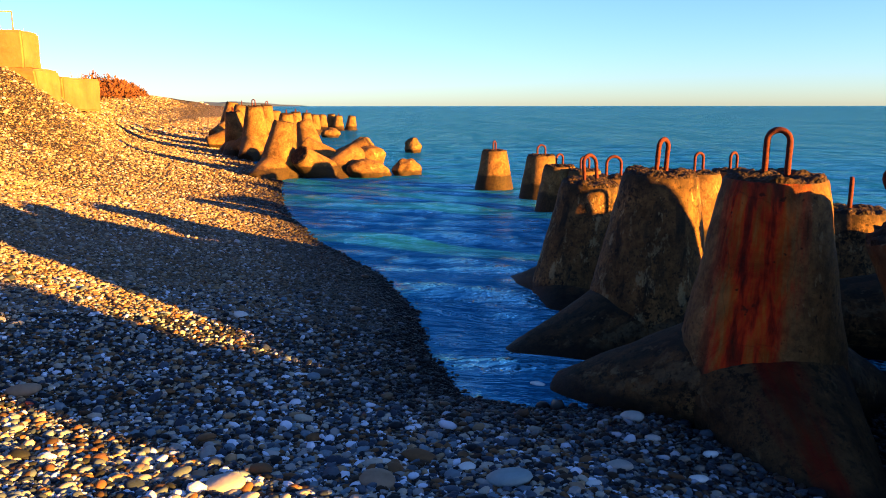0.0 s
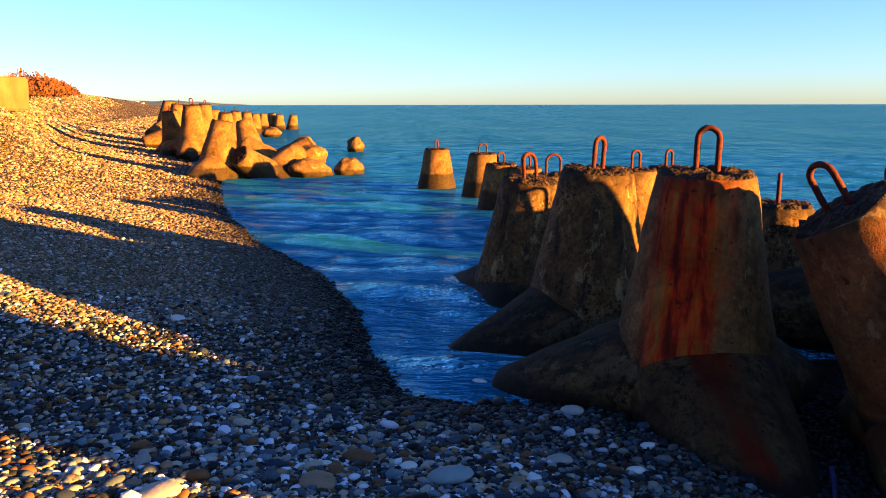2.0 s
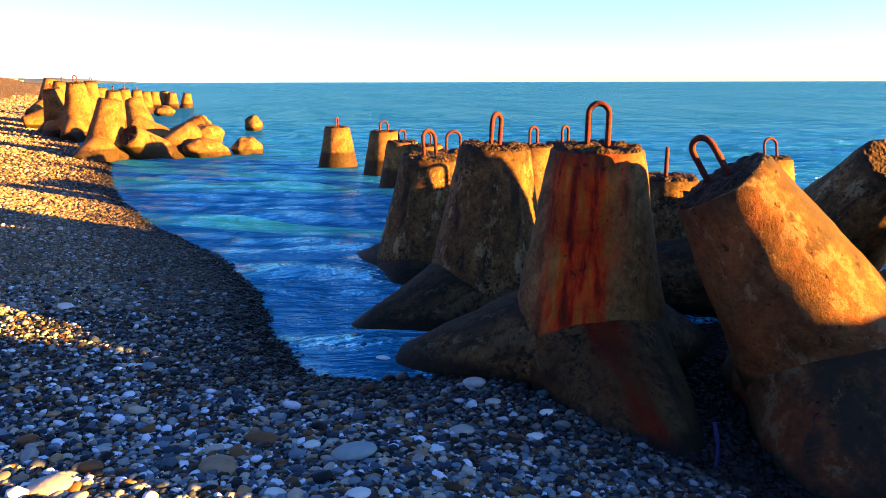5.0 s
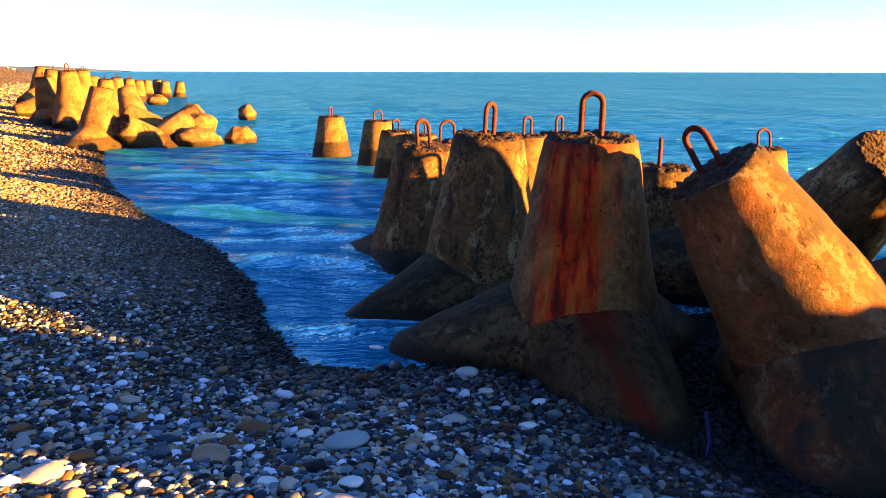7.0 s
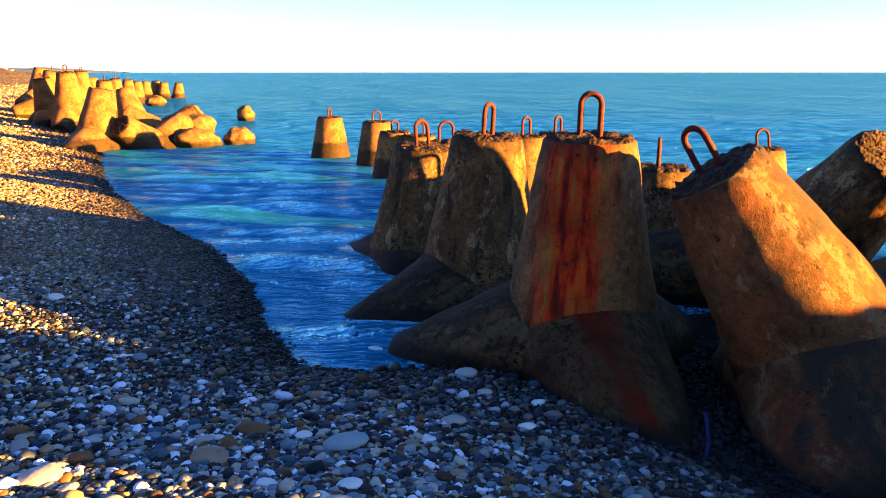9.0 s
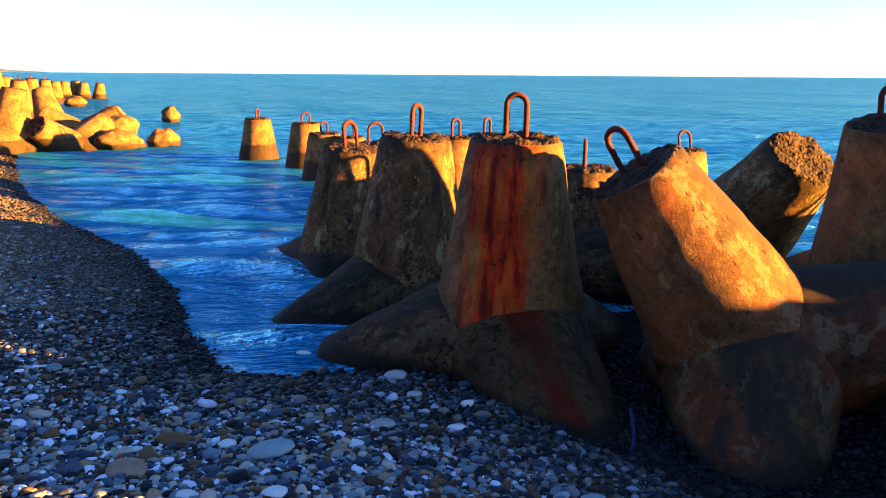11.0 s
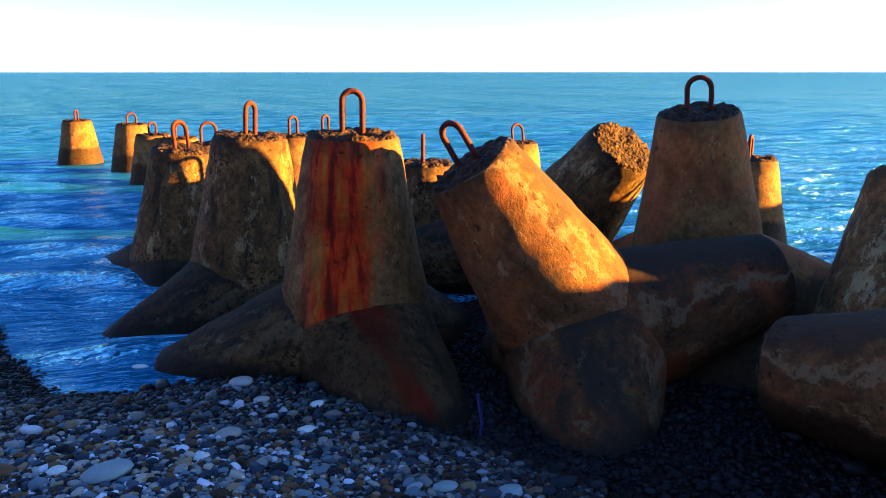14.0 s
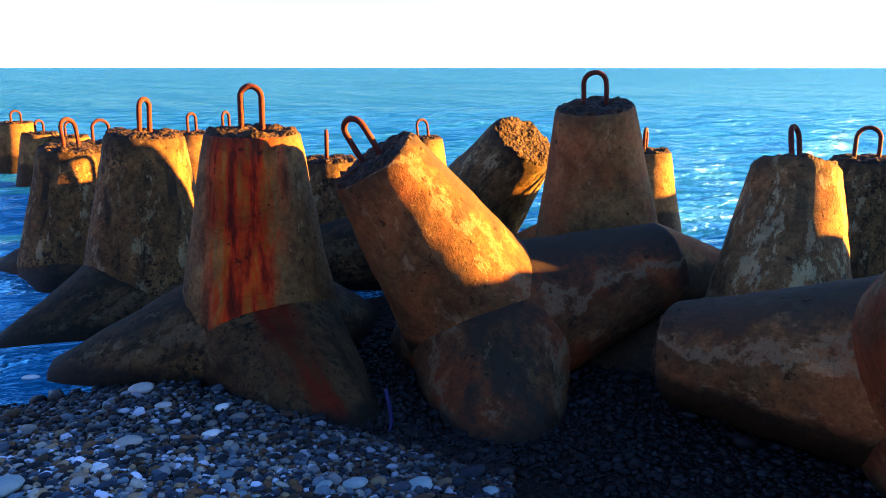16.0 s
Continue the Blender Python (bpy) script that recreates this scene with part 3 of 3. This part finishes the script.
# ---- a dark blue band added between the feet ----
def strap(path, width, thick):
    """A flat band with some thickness hanging along the path."""
    verts, faces = [], []
    for x, y, z in path:
        verts += [(x - width, y, z), (x + width, y + 0.01, z), (x + width, y + 0.01 + thick, z), (x - width, y + thick, z)]
    for k in range(len(path) - 1):
        for s in range(4):
            t = (s + 1) % 4
            faces.append((4 * k + s, 4 * k + t, 4 * k + 4 + t, 4 * k + 4 + s))
    faces += [(3, 2, 1, 0), tuple(4 * (len(path) - 1) + s for s in range(4))]
    ob = new("blue_band", mesh_of("blue_band", verts, faces, [BLUE_BAND]))
    return tagged(ob, "dark blue band hanging between concrete feet", "strap")


strap([(2.196, 3.411, 0.246), (2.195, 3.375, 0.176), (2.187, 3.340, 0.101), (2.165, 3.318, 0.039), (2.127, 3.310, -0.013)], 0.014, 0.006)


# ---- rocks in the water ----
def boulder(name, place, size, turn, seed, mat, label, category="rock"):
    bm = bmesh.new()
    bmesh.ops.create_icosphere(bm, subdivisions=4, radius=1)
    for v in bm.verts:
        p = v.co.copy()
        d = noise.fractal(p * 1.2 + Vector((seed, seed * 2, 0)), 0.9, 2.0, 4) * 0.2
        v.co = p * (1 + d)
        v.co = Vector((v.co.x * size[0], v.co.y * size[1], max(v.co.z, -0.7) * size[2]))
    me = bpy.data.meshes.new(name)
    bm.to_mesh(me)
    bm.free()
    me.materials.append(mat)
    me.polygons.foreach_set("use_smooth", [True] * len(me.polygons))
    ob = new(name, me)
    ob.matrix_basis = pose(*place, 0, 0, turn)
    return tagged(ob, label, category)


for k, (x, y, z, size, turn) in enumerate([(-2.16, 22.4, 0.14, (0.66, 0.5, 0.34), 10), (-1.05, 22.96, 0.12, (0.5, 0.4, 0.34), 60),
                                           (-1.3, 33.96, 0.22, (0.36, 0.34, 0.42), 0), (-2.9, 27.83, 0.5, (0.45, 0.4, 0.4), 30),
                                           (-2.3, 24.87, 0.4, (0.48, 0.42, 0.38), 15), (-7.2, 50.46, 0.2, (0.62, 0.5, 0.4), 0)]):
    boulder("sea_rock", (x, y, z), size, turn, k * 3.7, ROCK, "brown sunlit boulder standing out of the sea")


# ---- the head of the beach ----
def block(name, place, size, turn, seed, label):
    """A cast concrete block with worn, uneven edges."""
    bm = bmesh.new()
    bmesh.ops.create_cube(bm, size=1)
    for v in bm.verts:
        v.co = Vector((v.co.x * size[0], v.co.y * size[1], v.co.z * size[2]))
    bmesh.ops.bevel(bm, geom=bm.edges[:], offset=0.05, segments=3, affect="EDGES")
    bmesh.ops.subdivide_edges(bm, edges=[e for e in bm.edges if e.calc_length() > 0.4], cuts=6, use_grid_fill=True)
    for v in bm.verts:
        v.co += Vector((1, 1, 1)) * noise.fractal(v.co * 1.4 + Vector((seed, 0, 0)), 0.8, 2, 3) * 0.03
    me = bpy.data.meshes.new(name)
    bm.to_mesh(me)
    bm.free()
    me.materials.append(BLOCK)
    ob = new(name, me)
    ob.matrix_basis = pose(*place, 0, 0, turn)
    return tagged(ob, label, "concrete block")


block("concrete_block", (-13.49, 21.56, 3.47), (4.6, 1.2, 1.02), 6, 1, "large sunlit concrete block on top of the sea wall")
block("concrete_block", (-13.1, 21.2, 2.36), (5.0, 1.5, 1.2), 4, 2, "long sunlit concrete footing block on the shingle")
block("concrete_block", (-12.1, 25.3, 2.35), (1.2, 2.9, 1.04), 3, 3, "worn concrete block half buried in shingle")


def twig_bush(name, place, spread, height, count, seed, label):
    """Bare thin stems rising from one root, with side twigs."""
    pick = random.Random(seed)
    verts, faces = [], []

    def stem(a, b, ra, rb):
        d = (b - a).normalized()
        u = d.orthogonal().normalized()
        v = d.cross(u)
        base = len(verts)
        for p, r in ((a, ra), (b, rb)):
            for s in range(5):
                t = 2 * math.pi * s / 5
                verts.append(p + (u * math.cos(t) + v * math.sin(t)) * r)
        for s in range(5):
            faces.append((base + s, base + (s + 1) % 5, base + 5 + (s + 1) % 5, base + 5 + s))

    for k in range(count):
        a = Vector((pick.uniform(-1, 1) * spread, pick.uniform(-1, 1) * spread * 0.5, 0))
        tall = height * pick.uniform(0.5, 1.0)
        b = a + Vector((pick.gauss(0, 0.18), pick.gauss(0, 0.1), 1)) * tall * 0.6
        e = b + Vector((pick.gauss(0, 0.4), pick.gauss(0, 0.2), 0.9)) * tall * 0.4
        stem(a, b, 0.014, 0.01)
        stem(b, e, 0.01, 0.005)
        for _ in range(3):
            f = a.lerp(b, pick.uniform(0.4, 1.0))
            stem(f, f + Vector((pick.gauss(0, 0.5), pick.gauss(0, 0.3), pick.uniform(0.2, 0.7))) * tall * 0.35, 0.007, 0.004)
    ob = new(name, mesh_of(name, verts, faces, [TWIG]))
    ob.matrix_basis = pose(*place)
    return tagged(ob, label, "shrub")


def brush_mound(name, place, size, seed, label):
    """A dense low thicket: many small leafy twigs over a rounded heap."""
    pick = random.Random(seed)
    verts, faces = [], []
    for k in range(2600):
        a, u = pick.uniform(0, 2 * math.pi), pick.random() ** 0.5
        top = math.cos(u * math.pi / 2) ** 0.7 * (1 + 0.25 * math.sin(a * 3 + seed))
        p = Vector((size[0] * u * math.cos(a), size[1] * u * math.sin(a), size[2] * top * pick.uniform(0.35, 1.0)))
        d = Vector((pick.gauss(0, 1), pick.gauss(0, 1), pick.gauss(0.7, 0.6))).normalized() * pick.uniform(0.08, 0.22)
        w = d.orthogonal().normalized() * pick.uniform(0.012, 0.04)
        base = len(verts)
        verts += [p - w, p + w, p + d * 0.6 + w * 0.8, p + d, p + d * 0.6 - w * 0.8]
        faces.append((base, base + 1, base + 2, base + 3, base + 4))
    ob = new(name, mesh_of(name, verts, faces, [SHRUB]))
    ob.matrix_basis = pose(*place)
    return tagged(ob, label, "shrub")


brush_mound("dry_brush", (-12.8, 29.6, 2.3), (1.2, 1.5, 0.75), 1, "red-brown dry brush at the top of the beach")
brush_mound("dry_brush", (-13.4, 32.6, 2.4), (1.1, 1.5, 0.55), 2, "red-brown dry brush at the top of the beach")
twig_bush("bare_shrub", (-13.4, 22.6, 3.6), 1.4, 0.8, 26, 3, "bare grey shrub growing behind the concrete block")
twig_bush("bare_shrub", (-12.7, 26.4, 2.6), 0.7, 0.6, 12, 4, "bare grey shrub behind the worn block")


def rail(place, turn):
    """A thin bent pipe rail on the sea wall: two posts and a bar."""
    base = new("pipe_rail")
    base.matrix_basis = pose(*place, 0, 0, turn)
    tagged(base, "thin grey pipe rail on top of the concrete block", "railing")
    post = revolve("post", [(0.018, 0), (0.018, 0.55)], 10, [TWIG])
    bar = revolve("bar", [(0.016, 0), (0.016, 1.1)], 10, [TWIG])
    for x in (0, 1.1):
        part("post", post, base, at=pose(x, 0, 0))
    part("bar", bar, base, at=pose(0, 0, 0.54, 0, 90, 0))


rail((-12.7, 21.6, 3.96), 5)


# ---- far shore ----
def far_ridge():
    xs = np.linspace(-1700, -600, 120)
    verts, faces = [], []
    for k, x in enumerate(xs):
        f = (x + 1700) / 1100
        h = (46 * (1 - f) ** 0.8 + 4) * (0.82 + 0.18 * math.sin(x * 0.013) + 0.08 * math.sin(x * 0.047))
        verts += [(x, 3300, -2), (x, 3330 + 20 * math.sin(x * 0.01), h * 0.6), (x, 3420, h), (x, 3700, -2)]
    for k in range(len(xs) - 1):
        for s in range(3):
            faces.append((4 * k + s, 4 * k + 4 + s, 4 * k + 5 + s, 4 * k + 1 + s))
    ob = new("far_headland", mesh_of("far_headland", verts, faces, [HILL]))
    return tagged(ob, "hazy blue wooded headland across the bay", "headland", kind="structure")


far_ridge()


def far_building(place, size):
    base = new("far_building")
    base.matrix_basis = pose(*place)
    tagged(base, "white apartment block on the far headland", "building")
    bm = bmesh.new()
    bmesh.ops.create_cube(bm, size=1)
    for v in bm.verts:
        v.co = Vector((v.co.x * size[0], v.co.y * size[1], (v.co.z + 0.5) * size[2]))
    me = bpy.data.meshes.new("wall")
    bm.to_mesh(me)
    bm.free()
    me.materials.append(WHITE)
    part("wall", me, base)
    bm = bmesh.new()
    bmesh.ops.create_cube(bm, size=1)
    for v in bm.verts:
        v.co = Vector((v.co.x * size[0] * 1.04, v.co.y * size[1] * 1.04, size[2] + (v.co.z + 0.5) * 1.2))
    me = bpy.data.meshes.new("roof")
    bm.to_mesh(me)
    bm.free()
    me.materials.append(HILL)
    part("roof", me, base)


far_building((-1010, 3280, 1), (26, 14, 15))
far_building((-985, 3285, 1), (14, 12, 9))

# ---- larger single stones ----
STONE_TINTS = {"pale": ((0.25, 0.25, 0.24), (0.36, 0.35, 0.33)), "brown": ((0.17, 0.11, 0.07), (0.26, 0.18, 0.12)),
               "blue": ((0.14, 0.2, 0.22), (0.2, 0.27, 0.29)), "grey": ((0.2, 0.2, 0.185), (0.28, 0.27, 0.25)),
               "white": ((0.45, 0.46, 0.46), (0.6, 0.6, 0.58)), "red": ((0.3, 0.04, 0.02), (0.4, 0.07, 0.03)),
               "dark": ((0.012, 0.013, 0.014), (0.03, 0.03, 0.03))}
STONE_WORDS = {"pale": "large smooth pale grey beach stone", "brown": "smooth brown beach stone with soft corners", "blue": "large smooth blue-grey beach stone",
               "grey": "flat grey beach stone lying on the shingle", "white": "smooth white beach stone lying on the shingle",
               "red": "small red brick fragment on the shingle", "dark": "wet black stone lying on the shingle"}
STONE_PLACES = {
    "pale": [(-0.96, 3.18, 0.093), (1.18, 4.56, 0.074), (1.2, 4.17, 0.052), (-0.84, 3.59, 0.039), (-0.83, 3.06, 0.048), (0.23, 2.76, 0.066), (0.05, 3.66, 0.043)],
    "brown": [(-0.3, 3.33, 0.088), (0.63, 3.38, 0.042), (-2.35, 4.14, 0.095), (-1.11, 3.28, 0.041), (-1.38, 3.3, 0.046)],
    "blue": [(0.31, 3.42, 0.115), (-0.85, 3.62, 0.043), (1.51, 2.82, 0.05), (1.65, 2.78, 0.063), (1.9, 2.63, 0.064), (2.16, 2.45, 0.045)],
    "grey": [(0.9, 3.69, 0.069)],
    "white": [(1.47, 4.0, 0.043), (1.29, 3.65, 0.051), (-1.71, 6.36, 0.067), (0.72, 3.44, 0.04), (-0.28, 3.6, 0.036), (0.12, 3.6, 0.046), (0.23, 3.74, 0.023), (-0.93, 5.01, 0.031),
              (-0.05, 3.0, 0.053), (0.29, 2.95, 0.059), (0.16, 2.83, 0.048), (0.7, 5.44, 0.06)],
    "red": [(-2.25, 4.0, 0.028)],
    "dark": [(-0.83, 5.08, 0.07), (1.79, 2.71, 0.041)],
}


def beach_stone(place, radius, seed, mat, label):
    pick = random.Random(seed)
    bm = bmesh.new()
    bmesh.ops.create_icosphere(bm, subdivisions=3, radius=1)
    flat, wide = pick.uniform(0.28, 0.42), pick.uniform(0.62, 0.85)
    for v in bm.verts:
        p = v.co.copy()
        q = p * (1 + 0.16 * noise.noise(p * 0.8 + Vector((seed * 3.3, 0, 0))) + 0.06 * noise.noise(p * 2.4 + Vector((0, seed * 1.7, 0))))
        v.co = Vector((q.x * radius, q.y * radius * wide, q.z * radius * flat))
    me = bpy.data.meshes.new("beach_stone")
    bm.to_mesh(me)
    bm.free()
    me.materials.append(mat)
    me.polygons.foreach_set("use_smooth", [True] * len(me.polygons))
    ob = new("beach_stone", me)
    ob.matrix_basis = pose(*place, pick.gauss(0, 5), pick.gauss(0, 5), pick.uniform(-25, 25))
    return tagged(ob, label, "stone", "larger stones on the shingle")


count = 0
for tint_name, spots_of in STONE_PLACES.items():
    mat = plain("stone_" + tint_name, *STONE_TINTS[tint_name], 9, 0.7, 0.004)
    for x, y, radius in spots_of:
        count += 1
        z = max(float(ground_z(np.array([x]), np.array([y]))[0]), -0.03)
        beach_stone((x, y, z + radius * 0.27), radius, count, mat, STONE_WORDS[tint_name])

# ---- the shingle itself ----
def stone_shapes(level):
    """A few rounded beach stones: a ball of 42 corners, flattened and made uneven."""
    shapes = []
    for k in range(10):
        bm = bmesh.new()
        bmesh.ops.create_icosphere(bm, subdivisions=level, radius=1)
        for v in bm.verts:
            p = v.co.copy()
            v.co = p * (1 + 0.22 * noise.noise(p * 0.9 + Vector((k * 9.1, 0, 0))) + 0.08 * noise.noise(p * 2.2 + Vector((0, k * 5.0, 0))))
        vs = np.array([v.co[:] for v in bm.verts])
        fs = np.array([[v.index for v in f.verts] for f in bm.faces])
        bm.free()
        shapes.append((vs, fs))
    return shapes


SHAPES, SIMPLE = stone_shapes(2), stone_shapes(1)
rng = np.random.default_rng(5)


def turns(n, tip):
    a, b, c = rng.uniform(0, 2 * np.pi, n), rng.normal(0, tip, n), rng.normal(0, tip, n)
    ca, sa, cb, sb, cc, sc = np.cos(a), np.sin(a), np.cos(b), np.sin(b), np.cos(c), np.sin(c)
    z = np.zeros(n)
    o = np.ones(n)
    ra = np.stack([ca, -sa, z, sa, ca, z, z, z, o], 1).reshape(n, 3, 3)
    rb = np.stack([o, z, z, z, cb, -sb, z, sb, cb], 1).reshape(n, 3, 3)
    rc = np.stack([cc, z, sc, z, o, z, -sc, z, cc], 1).reshape(n, 3, 3)
    return rb @ rc @ ra


def scatter(name, xs, ys, sizes, mat, lift=0.25, shapes=None):
    shapes = shapes or SHAPES
    n = len(xs)
    zs = ground_z(xs, ys)
    R = turns(n, 0.22)
    S = sizes[:, None] * np.stack([rng.uniform(0.8, 1.35, n), rng.uniform(0.65, 1.0, n), rng.uniform(0.38, 0.72, n)], 1)
    which = rng.integers(0, len(shapes), n)
    V, Fc, off = [], [], 0
    for k, (vs, fs) in enumerate(shapes):
        idx = np.nonzero(which == k)[0]
        if not len(idx):
            continue
        P = vs[None] * S[idx][:, None, :]
        P = np.einsum("nij,nvj->nvi", R[idx], P)
        P[:, :, 0] += xs[idx, None]
        P[:, :, 1] += ys[idx, None]
        P[:, :, 2] += (zs[idx] + lift * S[idx, 2])[:, None]
        m = len(vs)
        Fc.append((fs[None] + (off + np.arange(len(idx)) * m)[:, None, None]).reshape(-1, 3))
        V.append(P.reshape(-1, 3))
        off += len(idx) * m
    V, Fc = np.concatenate(V), np.concatenate(Fc)
    me = bpy.data.meshes.new(name)
    me.vertices.add(len(V))
    me.vertices.foreach_set("co", V.astype(np.float32).ravel())
    me.loops.add(Fc.size)
    me.loops.foreach_set("vertex_index", Fc.astype(np.int32).ravel())
    me.polygons.add(len(Fc))
    me.polygons.foreach_set("loop_start", np.arange(0, Fc.size, 3, dtype=np.int32))
    me.polygons.foreach_set("use_smooth", np.ones(len(Fc), bool))
    me.update(calc_edges=True)
    me.validate()
    me.materials.append(mat)
    return new(name, me)


def spots(n, near, far, lo=-0.62, hi=0.42, top=13):
    """Random places over the beach in a fan before the walker, thinning with distance."""
    r = near * (far / near) ** rng.uniform(0, 1, n)
    a = rng.uniform(lo, hi, n)
    x, y = r * np.sin(a), r * np.cos(a)
    d = inland(x, y)
    ok = (d > -0.12) & (d < top)
    return x[ok], y[ok], r[ok]


x, y, r = spots(13000, 1.8, 3.9, -0.72, 0.75)
small = scatter("pebbles", x, y, rng.lognormal(math.log(0.0145), 0.42, len(x)), PEBBLE, 0.28)
tagged(small, "countless rounded grey, brown and white beach pebbles", "pebbles", kind="stuff")
x, y, r = spots(70000, 2.2, 7.5, -0.7, 0.75)
fine = scatter("pebbles", x, y, rng.lognormal(math.log(0.013), 0.42, len(x)), PEBBLE, 0.35, SIMPLE)
tagged(fine, "fine mixed pebbles of grey, white and brown", "pebbles", kind="stuff")
x, y, r = spots(62000, 6.5, 15.0, -0.66, 0.2)
middle = scatter("pebbles", x, y, rng.lognormal(math.log(0.0145), 0.34, len(x)) * np.clip(r / 9, 1, 1.5), PEBBLE_FAR, 0.12, SIMPLE)
tagged(middle, "small rounded pebbles down to the waterline", "pebbles", kind="stuff")
# stones added in the gaps, their black standing for the deep shade there
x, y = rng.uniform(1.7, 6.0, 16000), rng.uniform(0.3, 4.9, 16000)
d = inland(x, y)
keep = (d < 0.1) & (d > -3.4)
gap_stones = scatter("pebbles", x[keep], y[keep], rng.lognormal(math.log(0.02), 0.4, int(keep.sum())), PEBBLE, 0.3, SIMPLE)
tagged(gap_stones, "blackened stones added to darken the gaps between tetrapod feet", "pebbles", kind="stuff")
x, y, r = spots(2600, 1.8, 8.0, -0.72, 0.75)
large = scatter("pebbles", x, y, rng.lognormal(math.log(0.023), 0.25, len(x)), PEBBLE, 0.5)
tagged(large, "larger rounded pebbles strewn over the shingle", "pebbles", kind="stuff")
x, y, r = spots(56000, 14.0, 130.0, -0.6, -0.1, 26)
far_stones = scatter("pebbles", x, y, rng.lognormal(math.log(0.021), 0.3, len(x)) * np.clip(r / 15, 1, 3.5), PEBBLE_FAR, 0.2, SIMPLE)
tagged(far_stones, "sunlit pebbles on the upper beach", "pebbles", kind="stuff")


# single stones of the shingle nearest the walker
ones = []
for k, (vs, fs) in enumerate(SHAPES):
    me = bpy.data.meshes.new("pebble")
    me.from_pydata((vs * np.array([1.1, 0.85, 0.55])).tolist(), [], fs.tolist())
    me.polygons.foreach_set("use_smooth", [True] * len(me.polygons))
    me.materials.append(PEBBLE_ONE)
    ones.append(me)
x, y, r = spots(420, 2.1, 4.6, -0.5, 0.5)
z = ground_z(x, y)
for k in range(min(280, len(x))):
    s = float(rng.lognormal(math.log(0.024), 0.3))
    m = pose(x[k], y[k], z[k] + 0.4 * s, rng.normal(0, 12), rng.normal(0, 12), rng.uniform(0, 360)) @ Matrix.Diagonal((s, s, s, 1))
    part("pebble", ones[k % len(ones)], beach, at=m)
